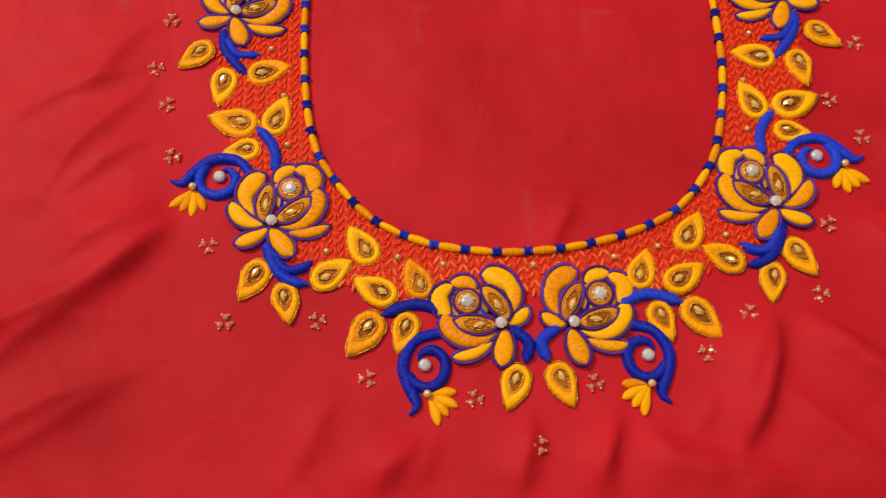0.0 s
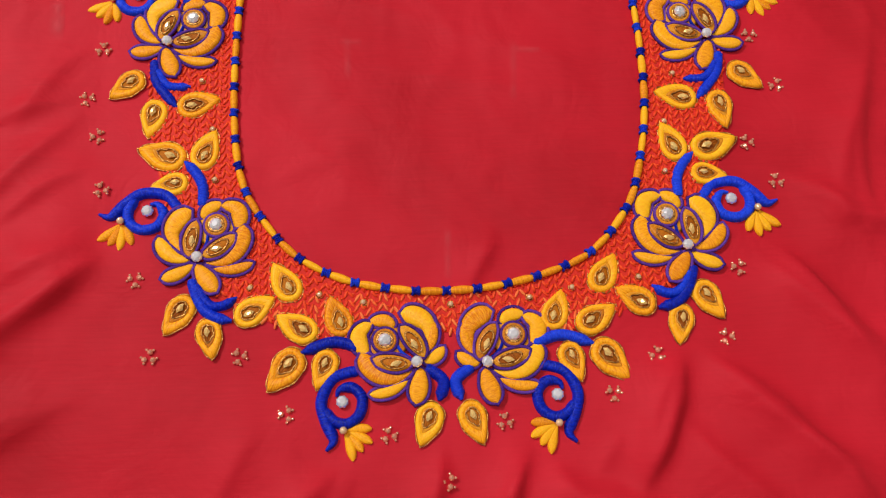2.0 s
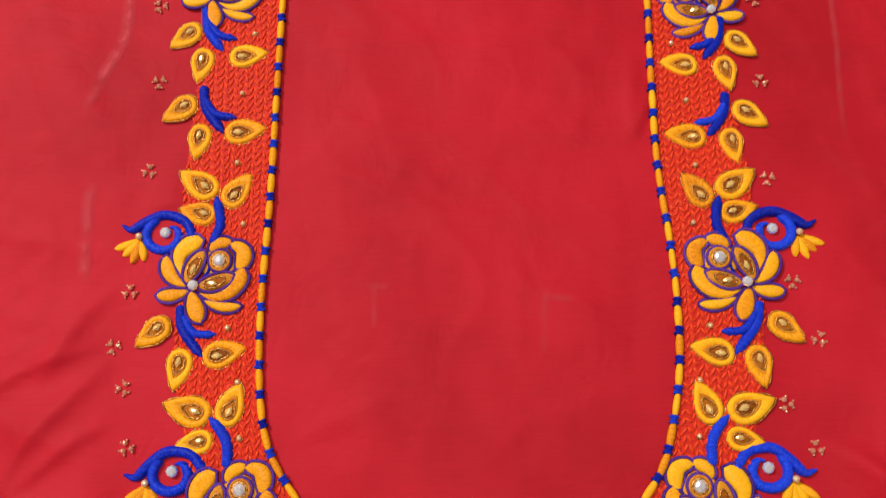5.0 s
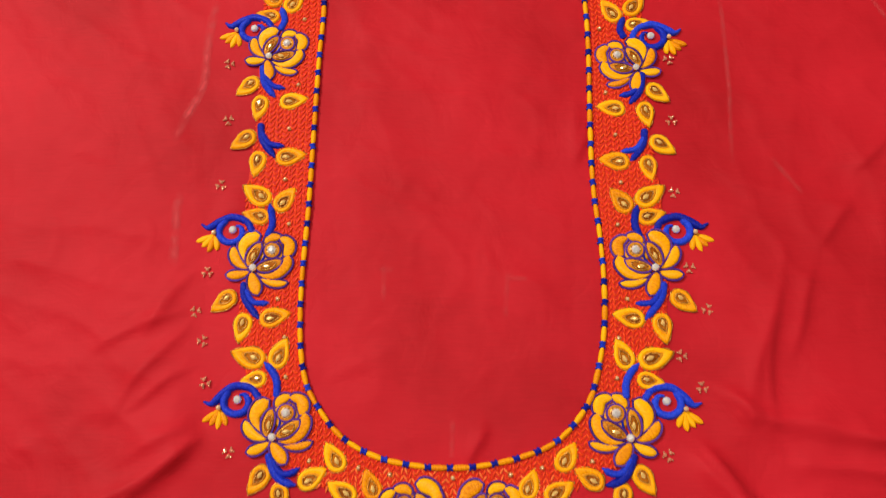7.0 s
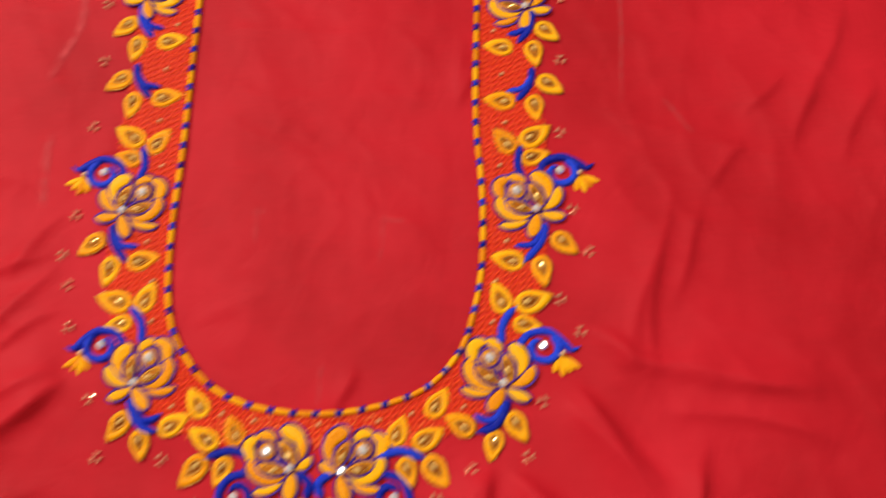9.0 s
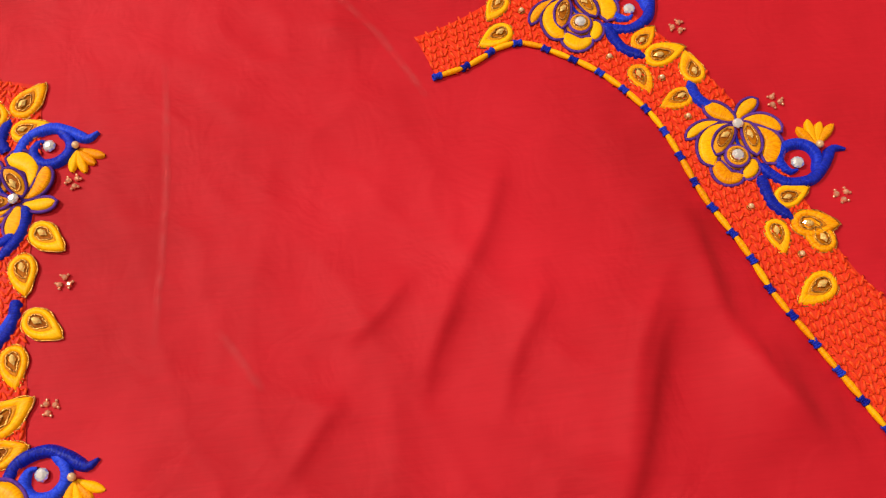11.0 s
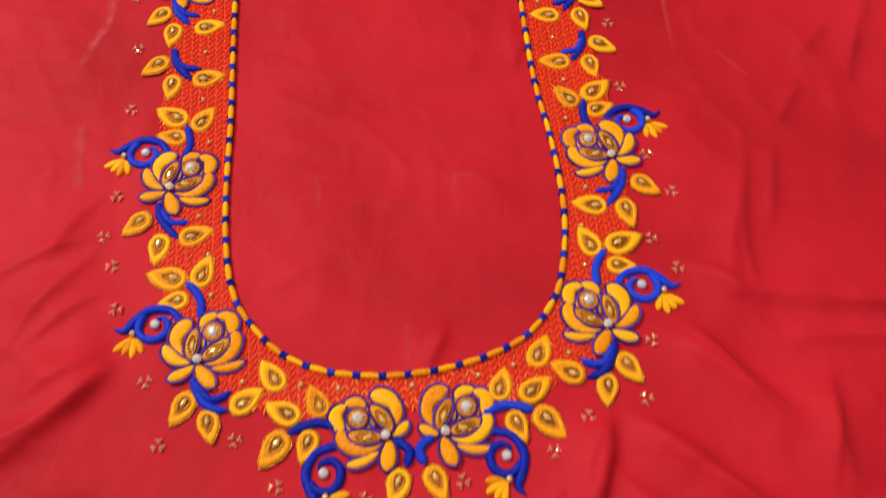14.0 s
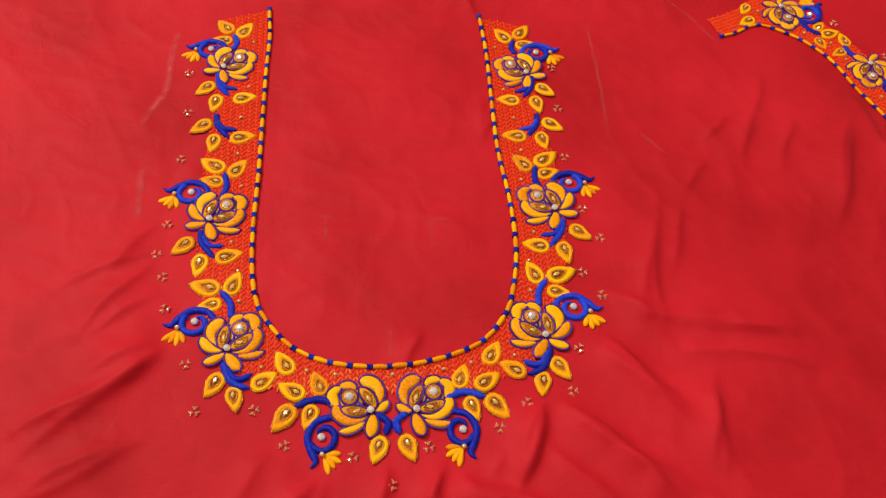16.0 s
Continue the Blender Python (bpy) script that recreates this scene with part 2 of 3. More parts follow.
# ---- the cloth ----
# Folds of the cloth: from x, y to x, y, height, half width.
FOLDS_FRONT = [
    (-0.148, 0.012, -0.218, -0.059, 0.0040, 0.008), (-0.168, 0.068, -0.203, 0.019, 0.0035, 0.007), (-0.167, 0.104, -0.194, 0.068, 0.0025, 0.007),
    (-0.162, -0.062, -0.227, -0.094, 0.0025, 0.008), (0.145, 0.002, 0.191, -0.057, 0.0035, 0.006), (0.115, -0.054, 0.186, -0.106, 0.0050, 0.008),
    (0.156, 0.034, 0.200, 0.002, 0.0030, 0.007), (0.288, -0.002, 0.198, 0.009, 0.0030, 0.009), (0.211, 0.111, 0.187, 0.018, 0.0035, 0.010),
    (0.296, -0.034, 0.211, -0.016, 0.0040, 0.011), (0.217, -0.044, 0.211, -0.097, 0.0025, 0.008), (0.099, -0.053, 0.081, -0.101, 0.0030, 0.005),
]
FOLDS_SIDES = [
    (0.036, -0.073, 0.026, -0.115, 0.0045, 0.005), (0.041, -0.091, 0.065, -0.114, 0.0040, 0.007), (-0.039, -0.079, -0.049, -0.106, 0.0030, 0.006),
    (-0.046, -0.086, -0.063, -0.113, 0.0035, 0.006), (0.099, -0.050, 0.082, -0.088, 0.0030, 0.006), (0.102, -0.082, 0.134, -0.118, 0.0035, 0.008),
    (-0.004, -0.092, -0.009, -0.114, 0.0025, 0.005), (0.022, 0.006, 0.012, -0.017, 0.0025, 0.005), (-0.135, 0.014, -0.195, -0.012, 0.0035, 0.009),
    (-0.081, -0.076, -0.103, -0.106, 0.0025, 0.010), (0.327, 0.236, 0.302, 0.181, 0.0030, 0.008), (0.305, 0.186, 0.291, 0.148, 0.0030, 0.006),
]
FOLDS_SLEEVE = [
    (0.387, 0.184, 0.356, 0.112, 0.0052, 0.015), (0.402, 0.223, 0.434, 0.123, 0.0062, 0.011), (0.285, 0.192, 0.264, 0.169, 0.0025, 0.005),
    (0.339, 0.182, 0.320, 0.139, 0.0025, 0.006), (0.257, 0.146, 0.235, 0.122, 0.0025, 0.006), (0.067, 0.366, 0.088, 0.313, 0.0045, 0.006),
    (0.084, 0.219, 0.085, 0.183, 0.0014, 0.005), (0.420, 0.152, 0.432, 0.118, 0.0040, 0.009),
]
# Sharper creases that run out from the stitching.
CREASES = [
    (0.101, -0.052, 0.096, -0.072, 0.0028, 0.0035), (0.096, -0.070, 0.082, -0.100, 0.0034, 0.0040), (0.034, -0.085, 0.021, -0.116, 0.0032, 0.0035),
    (0.043, -0.092, 0.054, -0.110, 0.0026, 0.0040), (0.071, -0.083, 0.060, -0.095, 0.0022, 0.0040), (-0.004, -0.083, -0.010, -0.114, 0.0026, 0.0036),
    (-0.048, -0.090, -0.066, -0.112, 0.0024, 0.0045), (0.060, -0.103, 0.094, -0.117, 0.0030, 0.0050), (0.117, -0.053, 0.150, -0.086, 0.0034, 0.0050),
    (0.149, -0.085, 0.176, -0.113, 0.0036, 0.0055), (0.143, -0.007, 0.190, -0.050, 0.0028, 0.0050), (0.154, -0.006, 0.187, -0.053, 0.0026, 0.0045),
    (0.167, 0.031, 0.184, 0.011, 0.0022, 0.0040), (0.285, -0.006, 0.193, 0.005, 0.0026, 0.0060), (0.203, 0.076, 0.194, 0.016, 0.0026, 0.0050),
    (0.228, 0.104, 0.208, 0.053, 0.0026, 0.0055), (0.220, -0.040, 0.208, -0.091, 0.0024, 0.0050), (-0.168, 0.081, -0.220, 0.054, 0.0022, 0.0050),
    (-0.163, 0.043, -0.197, 0.020, 0.0026, 0.0045), (-0.147, 0.007, -0.178, -0.020, 0.0028, 0.0045), (-0.178, -0.020, -0.231, -0.051, 0.0030, 0.0055),
    (-0.174, -0.065, -0.220, -0.089, 0.0022, 0.0060), (-0.135, 0.148, -0.152, 0.145, 0.0018, 0.0035), (0.092, 0.205, 0.083, 0.180, 0.0020, 0.0035),
    (0.397, 0.216, 0.411, 0.158, 0.0045, 0.006), (0.411, 0.158, 0.427, 0.121, 0.0045, 0.006), (0.383, 0.164, 0.35, 0.096, 0.0034, 0.006),
]
FOLDS = FOLDS_FRONT + FOLDS_SIDES + FOLDS_SLEEVE + CREASES


# Scrolls of the collar's half and of the sleeve: x, y of the crystal, turn.
SCROLLS = [(-0.1315, 0.0230, 2), (-0.1420, 0.1335, -12), (-0.1360, 0.2800, -14), (-0.0455, -0.0645, 70)]
SLEEVE_SCROLLS = [(0.3944, 0.3100, -139), (0.4493, 0.2263, -170)]
CALM = [(x, y) for x, y, _ in SCROLLS + SLEEVE_SCROLLS] + [(-x, y) for x, y, _ in SCROLLS]
CALM += [(-0.052, -0.082), (0.052, -0.082), (-0.040, -0.080), (0.040, -0.080), (-0.148, 0.012), (0.148, 0.012), (-0.015, -0.075), (0.015, -0.075), (-0.103, -0.035), (0.103, -0.035)]
CALM += [(0.398, 0.252), (0.410, 0.224), (0.420, 0.199), (0.430, 0.174), (0.443, 0.150), (0.458, 0.125)]


def cloth(x, y):
    """The cloth's height: slow waves, and creases that run out from the stitching, steep on one side, which lie flat under the scrolls."""
    x, y = np.asarray(x, dtype=float), np.asarray(y, dtype=float)
    folds = 0.0 * x
    for k, (x0, y0, x1, y1, h, w) in enumerate(FOLDS):
        dx, dy = x1 - x0, y1 - y0
        n = math.hypot(dx, dy)
        t = ((x - x0) * dx + (y - y0) * dy) / n / n
        d = ((x - x0) * dy - (y - y0) * dx) / n + 0.10 * n * (np.sin(4.2 * t + 1.7 * k) - np.sin(1.7 * k)) * 0.35
        ends = np.clip((t + 0.25) / 0.6, 0, 1) * np.clip((1.4 - t) / 0.8, 0, 1)
        ends = ends * ends * (3 - 2 * ends)
        steep, gentle = w * 0.55, w * 2.2
        soft = 0.0010
        r = np.sqrt(d * d + soft * soft) - soft
        folds = folds + (1.35 if y0 < 0.02 else 1.15) * h * ends * np.exp(-r / np.where(d > 0, gentle, steep))
    calm = 1.0
    for cx, cy in CALM:
        calm = calm * (1 - np.exp(-((x - cx) ** 2 + (y - cy) ** 2) / 0.018 ** 2))
    return 0.0008 * np.sin(17 * x + 5 * y) + 0.0008 * np.sin(23 * y - 9 * x + 1.0) + folds * calm


def warp(x, y):
    """Where the cloth drew the mirrored half of the collar, from the place that it mirrors."""
    dx = float(np.interp(y, (0.02, 0.08, 0.105, 0.134, 0.20, 0.28, 0.33), (0.0005, 0.0010, 0.0034, 0.0033, 0.0022, 0.0020, 0.0035)))
    dy = float(np.interp(y, (-0.02, 0.02, 0.105, 0.134, 0.20, 0.28, 0.33), (0.0, -0.0015, -0.0024, -0.0028, -0.0070, -0.0102, -0.0150)))
    return -x + dx, y + dy


def on_cloth(x, y, turn=0.0, scale=1.0, lift=0.0, flip=False):
    m = pose(x, y, float(cloth(x, y)) + lift, 0, 0, turn) @ Matrix.Diagonal((scale, -scale if flip else scale, scale, 1))
    return m


def graded(lo, hi, a, b, fine, coarse):
    return np.concatenate([np.arange(lo, a, coarse), np.arange(a, b, fine), np.arange(b, hi + coarse, coarse)])


def drape(gx, gy):
    """The height of the cloth with its small creases."""
    z = cloth(gx, gy)
    for s, a in ((31.0, 0.0007), (73.0, 0.00035)):
        z = z + a * np.reshape([noise.noise((s * x, s * y, 3.0)) for x, y in zip(gx.ravel(), gy.ravel())], gx.shape)
    # random shallow creases, away from the stitching
    away = np.clip((np.abs(gx) - 0.155) / 0.03, 0, 1) + np.clip((-0.10 - gy) / 0.02, 0, 1) + np.clip((0.078 - np.abs(gx)) / 0.02, 0, 1) * np.clip((gy - 0.01) / 0.03, 0, 1) + np.clip((gy - 0.335) / 0.02, 0, 1)
    away = np.clip(away, 0, 1) * np.clip((0.30 - gx + np.clip((0.28 - gy) * 0.6, 0, 0.2)) / 0.03, 0, 1)
    for s, sx, sy, a in ((1.0, 16.0, 9.0, 0.0011), (2.0, 11.0, 22.0, 0.0008), (3.0, 34.0, 26.0, 0.0005)):
        ridge = np.reshape([1 - abs(noise.noise((sx * x + 0.6 * sy * y, sy * y, s))) for x, y in zip(gx.ravel(), gy.ravel())], gx.shape)
        z = z + a * away * np.clip(ridge - 0.55, 0, 1) ** 2 / 0.2
    return z


def build_cloth():
    xs = graded(-0.85, 1.0, -0.34, 0.50, 0.0022, 0.03)
    ys = graded(-0.7, 0.9, -0.18, 0.42, 0.0022, 0.03)
    gx, gy = np.meshgrid(xs, ys)
    z = drape(gx, gy)
    v = np.stack([gx, gy, z], axis=-1).reshape(-1, 3)
    n = len(xs)
    f = [(j * n + i, j * n + i + 1, (j + 1) * n + i + 1, (j + 1) * n + i) for j in range(len(ys) - 1) for i in range(n - 1)]
    ob = mesh_object("blouse_cloth", v.tolist(), f, SILK)
    tagged(ob, "creased crimson silk blouse cloth spread flat on the floor", "fabric", "", "structure")


build_cloth()


def build_room():
    def slab(name, x0, y0, z0, x1, y1, z1, mat, label):
        bm = bmesh.new()
        bmesh.ops.create_cube(bm, size=1.0)
        for v in bm.verts:
            v.co = Vector(((x0 + x1) / 2 + v.co.x * (x1 - x0), (y0 + y1) / 2 + v.co.y * (y1 - y0), (z0 + z1) / 2 + v.co.z * (z1 - z0)))
        me = bpy.data.meshes.new(name)
        bm.to_mesh(me)
        bm.free()
        me.materials.append(mat)
        tagged(new(name, me), label, name.split("_")[0], "", "structure")

    slab("floor", -2.2, -2.2, -0.15, 2.4, 2.4, -0.008, FLOOR, "plain grey stone floor under the spread cloth")
    slab("wall_north", -2.2, 2.4, -0.15, 2.4, 2.5, 2.7, WALL, "plain warm cream plaster wall")
    slab("wall_south", -2.2, -2.3, -0.15, 2.4, -2.2, 2.7, WALL, "plain warm cream plaster wall")
    slab("wall_west", -2.3, -2.3, -0.15, -2.2, 2.5, 2.7, WALL, "plain warm cream plaster wall")
    slab("wall_east", 2.4, -2.3, -0.15, 2.5, 2.5, 2.7, WALL, "plain warm cream plaster wall")
    slab("ceiling", -2.3, -2.3, 2.7, 2.5, 2.5, 2.8, WALL, "plain warm cream plaster ceiling")


build_room()


# ---- embroidery: one builder for each kind ----
def petal_geo(a, b, c, width, height, lift=0.0, n=18, base=0.5, tip=0.62, peak=0.62):
    path = bezier(a, b, c, n)
    t = np.linspace(0, 1, n + 1)
    prof = base + (1 - base) * np.sin(np.clip(t / peak, 0, 1) * math.pi / 2) ** 1.5
    prof = prof * np.sqrt(np.clip(1 - np.clip((t - tip) / (1 - tip), 0, 1) ** 2.2, 0.02, 1)) * np.sqrt(np.clip(0.12 + t / 0.12, 0, 1))
    return path, satin(path, width / 2 * prof, height * (0.35 + 0.65 * prof), 10, lift), prof


def petal_outline(path, width, prof, radius, z=0.0005, out=0.0004):
    _, side = normals2(path)
    h = (width / 2 * prof + out)[:, None]
    d = path[-1] - path[-2]
    d /= np.linalg.norm(d)
    e = path[0] - path[1]
    e /= np.linalg.norm(e)
    loop = np.vstack([path + side * h, path[-1] + d * out * 2, (path - side * h)[::-1], path[0] + e * out * 2])
    return tube(np.column_stack([loop, np.full(len(loop), z)]), radius, 5, True)


# Petals of the rose, its base stone at the origin and its upper stone up the y axis: start, bend, end, width, share of the width at the start, where it is widest.
PETALS = [
    (-0.0047, -0.0004, -0.0228, 0.0023, -0.0137, 0.0179, 0.0097, 0.22, 0.8),
    (-0.0063, 0.017, -0.0098, 0.0211, -0.0026, 0.0268, 0.0065, 0.6, 0.55),
    (-0.0027, 0.0256, 0.0063, 0.0317, 0.0092, 0.0189, 0.0082, 0.6, 0.6),
    (0.0043, -0.0004, 0.0188, 0.0048, 0.0106, 0.0219, 0.009, 0.22, 0.8),
    (0.0067, -0.0007, 0.016, -0.0005, 0.0225, 0.0088, 0.0053, 0.45, 0.62),
    (0.0012, -0.0027, 0.0059, -0.0062, 0.0149, -0.0095, 0.0087, 0.45, 0.62),
    (-0.0005, -0.0036, -0.0028, -0.0098, -0.0094, -0.0151, 0.0065, 0.45, 0.62),
    (-0.0027, -0.0021, -0.0116, -0.0075, -0.0202, 0.0005, 0.0075, 0.4, 0.66),
]
# The last two petals of the pair of roses at the front, which stand closer together.
PETALS_FRONT = PETALS[:6] + [
    (-0.0023, -0.0021, -0.0039, -0.0058, -0.0121, -0.0058, 0.0059, 0.4, 0.62),
    (-0.0028, 0.0007, -0.0105, -0.0032, -0.0187, 0.0048, 0.0053, 0.3, 0.7),
]


def build_rose(petals=PETALS):
    rose = thing("embroidered_rose", "marigold yellow satin-stitched rose with violet-blue outlines and crystals", "rose", "roses of the border")
    for k, (ax, ay, bx, by, cx, cy, w, base, peak) in enumerate(petals):
        lift = (0.0004, 0.0, 0.0002, 0.0005, 0.0, 0.0003, 0.0, 0.0002)[k]
        path, geo, prof = petal_geo((ax, ay), (bx, by), (cx, cy), w, 0.0021, lift, 24, base, peak, peak)
        p = part("petal", geo, YELLOW, rose)
        part("outline", petal_outline(path, w, prof, 0.00085, 0.0004 + lift), PURPLE, p, "violet-blue outline thread")
    # the two inner petals: start, bend, end, width, place of the bead, its turn
    inner = (((-0.0034, -0.0013), (-0.0073, 0.0048), (-0.0088, 0.0145), 0.0076, (-0.0054, 0.0053), 22), ((0.0017, 0.0015), (0.0063, 0.0065), (0.0095, 0.0163), 0.0076, (0.0059, 0.0068), -55))
    for a, b, c, w, at, turn in inner:
        path, geo, prof = petal_geo(a, b, c, w, 0.0014, 0.0017, 16, 0.5, 0.5, 0.5)
        p = part("inner_petal", geo, AMBER, rose, "amber inner petal")
        part("outline", petal_outline(path, w, prof, 0.0008, 0.0020), PURPLE, p, "violet-blue outline thread")
        middle = np.array(at)
        hollow, hgeo, hprof = petal_geo(*[tuple(middle + (np.array(q) - middle) * 0.62) for q in (a, b, c)], w * 0.60, 0.0005, 0.0028, 12, 0.6, 0.5, 0.5)
        part("heart", hgeo, BROWN, p, "brown heart with the shade of its gilt loops in the colour")
        part("gilt_edge", petal_outline(hollow, w * 0.60, hprof, 0.00045, 0.0032, 0.0), GILT, p, "gilt thread edge")
        g = part("bead", gem(0.0021, 0.0016, 4), GOLD_BEAD, p, "lozenge of gold glass", False)
        g.matrix_basis = pose(at[0], at[1], 0.0032, 7, -6, turn) @ Matrix.Diagonal((0.7, 1.3, 1, 1))
    for r, mat, z, name in ((0.0053, PURPLE, 0.0019, "stone_ring"), (0.0043, AMBER, 0.0023, "stone_collar"), (0.0032, GILT, 0.0026, "stone_gilt_ring")):
        ring = [(r * math.cos(a), 0.0166 + r * math.sin(a), z) for a in np.linspace(0, 2 * math.pi, 24, endpoint=False)]
        part(name, tube(ring, 0.0009, 6, True), mat, rose)
    seat = part("stone_seat", ball(0.0046, 0.42), BROWN, rose)
    seat.location = (0, 0.0166, 0)
    pad = part("petal_pad", ball(0.0085, 0.10), AMBER, rose)
    pad.location = (0.0005, 0.0150, 0)
    top = part("upper_crystal", gem(0.0030, 0.0022), CRYSTAL, rose, "round foiled clear crystal", False)
    top.matrix_basis = pose(0, 0.0166, 0.0030, 5, -4, 10)
    low = part("base_crystal", gem(0.0026, 0.0021), CRYSTAL, rose, "round foiled clear crystal", False)
    low.matrix_basis = pose(0, 0, 0.0030, -4, 5, 0)
    part("vein", satin(bezier((0.0002, 0.003), (0.0012, 0.008), (-0.0022, 0.0125), 10), np.full(11, 0.0011), np.full(11, 0.0023), 4), BLUE, rose, "royal blue vein")
    return rose


def leaf_loop(length, width, n=40, inset=0.0, toward=0.0, bend=0.0):
    """The outline of a leaf, round at its base and drawn to a bent point, or the same drawn in."""
    out = []
    for k in range(n):
        a = 2 * math.pi * k / n
        s = (1 - math.cos(a)) / 2
        up = a < math.pi
        h = width / 2 * (2.45 if up else 2.25) * (s ** 0.50) * ((1 - s) ** (0.78 if up else 1.0)) * (1 if up else -1)
        x, y = s * length, h
        cx = length * (0.42 - toward)
        x, y = cx + (x - cx) * (1 - inset), y * (1 - inset)
        out.append((x, y + bend * max(x / length, 0) ** 3 * length))
    return np.array(out)


def build_leaf(bend=0.17):
    """A leaf one unit long is built at 2 cm and scaled: padded rim, brown heart, gilt edges and a gold bead."""
    L, W = 0.0208, 0.0140
    leaf = thing("embroidered_leaf", "marigold satin-stitched leaf with a brown heart, gilt edge and gold bead", "leaf", "leaves of the border")
    n = 44

    def rings(steps):
        v, uv, f = [], [], []
        for j, (inset, z) in enumerate(steps):
            v += [(x, y, z) for x, y in leaf_loop(L, W, n, inset, 0.20 * inset, bend)]
            uv += [(k / n, j / 6) for k in range(n)]
        for j in range(len(steps) - 1):
            for k in range(n):
                q = (k + 1) % n
                f.append((j * n + k, j * n + q, (j + 1) * n + q, (j + 1) * n + k))
        return v, f, uv

    part("rim", rings([(0.0, 0.0), (0.03, 0.0010), (0.11, 0.0016), (0.24, 0.0018), (0.38, 0.0015), (0.47, 0.0009), (0.50, 0.0005)]), YELLOW, leaf)
    part("fold", rings([(0.40, 0.0012), (0.45, 0.0017), (0.52, 0.0016), (0.57, 0.0009)]), AMBER, leaf, "amber inner row of stitches")
    part("heart", rings([(0.52, 0.0008), (0.60, 0.0013), (0.72, 0.0012), (0.99, 0.0010)]), BROWN, leaf, "brown heart with the shade of its gilt loops in the colour")
    for inset, z, r, name in ((-0.03, 0.0004, 0.00034, "gilt_edge"), (0.56, 0.0017, 0.00036, "gilt_loop")):
        loop = leaf_loop(L, W, n, inset, 0.20 * max(inset, 0), bend)
        wob = [0.00028 * math.sin(5.3 * k) for k in range(len(loop))]
        part(name, tube([(x + wob[-k], y + wob[k], z) for k, (x, y) in enumerate(loop)], r, 5, True), GILT, leaf, "gilt thread")
    b = part("bead", gem(0.0023, 0.0019, 4), GOLD_BEAD, leaf, "lozenge of gold glass", False)
    b.matrix_basis = pose(0.0070, 0.0002, 0.0013, 9, 6, 8) @ Matrix.Diagonal((1.2, 0.72, 1, 1))
    return leaf


def strand_geo(points, width, height=0.0022, n=36, taper=(0.5, 0.25)):
    path = spline(points, n)
    t = np.linspace(0, 1, n + 1)
    prof = np.minimum(1, np.minimum(taper[0] + t / 0.12, taper[1] + (1 - t) / 0.22))
    return satin(path, width / 2 * prof, height * (0.4 + 0.6 * prof), 8)


def build_scroll():
    """The blue scroll: crystal at the origin, stalk from the right, tail to the left, tassel flower below the tail."""
    s = thing("embroidered_scroll", "royal blue satin-stitched scroll with a crystal and marigold tassel flower", "scroll", "scrolls of the border")
    part("stalk", strand_geo([(0.0150, -0.0035), (0.0125, 0.0020), (0.0072, 0.0075), (-0.0024, 0.0085), (-0.0098, 0.0040), (-0.0160, -0.0018), (-0.0212, -0.0004)], 0.0052, 0.0026), BLUE, s)
    part("spiral", strand_geo([(-0.0050, 0.0066), (-0.0086, 0.0008), (-0.0078, -0.0052), (-0.0025, -0.0086), (0.0042, -0.0074), (0.0071, -0.0020), (0.0046, 0.0028), (0.0012, 0.0030)], 0.0049, 0.0025, 40), BLUE, s)
    for a, l in ((216, 0.0118), (241, 0.0105), (266, 0.0117), (294, 0.0105)):
        d = (math.cos(radians(a)), math.sin(radians(a)))
        p0 = (-0.0113 + d[0] * 0.001, -0.0050 + d[1] * 0.001)
        path, geo, _ = petal_geo(p0, (p0[0] + d[0] * l * 0.5 - d[1] * 0.0010, p0[1] + d[1] * l * 0.5 + d[0] * 0.0010), (p0[0] + d[0] * l, p0[1] + d[1] * l), 0.0044, 0.0016, 0.0, 12, 0.4, 0.5)
        part("tassel_petal", geo, YELLOW, s, "marigold tassel petal")
    c = part("crystal", gem(0.0028, 0.0022), CRYSTAL, s, "round foiled clear crystal", False)
    c.matrix_basis = pose(0, 0, 0.0005, 5, 3, 0)
    b = part("pearl", ball(0.0017, 0.9), PEARL, s, "small champagne pearl")
    b.location = (-0.0112, -0.0046, 0.0012)
    return s


def build_cluster():
    c = thing("bead_cluster", "three copper glass beads stitched in a small triangle", "beads", "bead clusters on the cloth")
    for k in range(3):
        a = radians(90 + 120 * k)
        b = part("bead", gem(0.0018, 0.0021, 6), COPPER_BEAD, c, "", False)
        b.matrix_basis = pose(0.0028 * math.cos(a), 0.0026 * math.sin(a), 0.0001, 14 * math.cos(a), 16 * math.sin(a), 35 * k)
        for s in (-1, 1):
            d = part("seed_bead", ball(0.0009, 0.9, 4, 6), COPPER_BEAD, c)
            d.location = (0.0028 * math.cos(a) + 0.0022 * math.cos(a + s), 0.0026 * math.sin(a) + 0.0022 * math.sin(a + s), 0.0)
    return c


def build_pearl():
    p = thing("pearl", "small champagne pearl sewn on the stitched band", "pearl", "pearls on the band")
    part("bead", ball(0.0014, 0.9), PEARL, p)
    part("thread_ring", tube([(0.0017 * math.cos(a), 0.0017 * math.sin(a), 0.0004) for a in np.linspace(0, 2 * math.pi, 12, endpoint=False)], 0.0003, 4, True), GILT, p)
    return p


class Stamp:
    """Builds a thing once, then sets it and its copies on the cloth."""

    def __init__(self, maker):
        self.maker, self.first = maker, None

    def put(self, m):
        if self.first is None:
            self.first = self.maker()
            self.first.matrix_basis = m
            return self.first
        ob = copy_thing(self.first, Matrix())
        ob.matrix_basis = m
        return ob


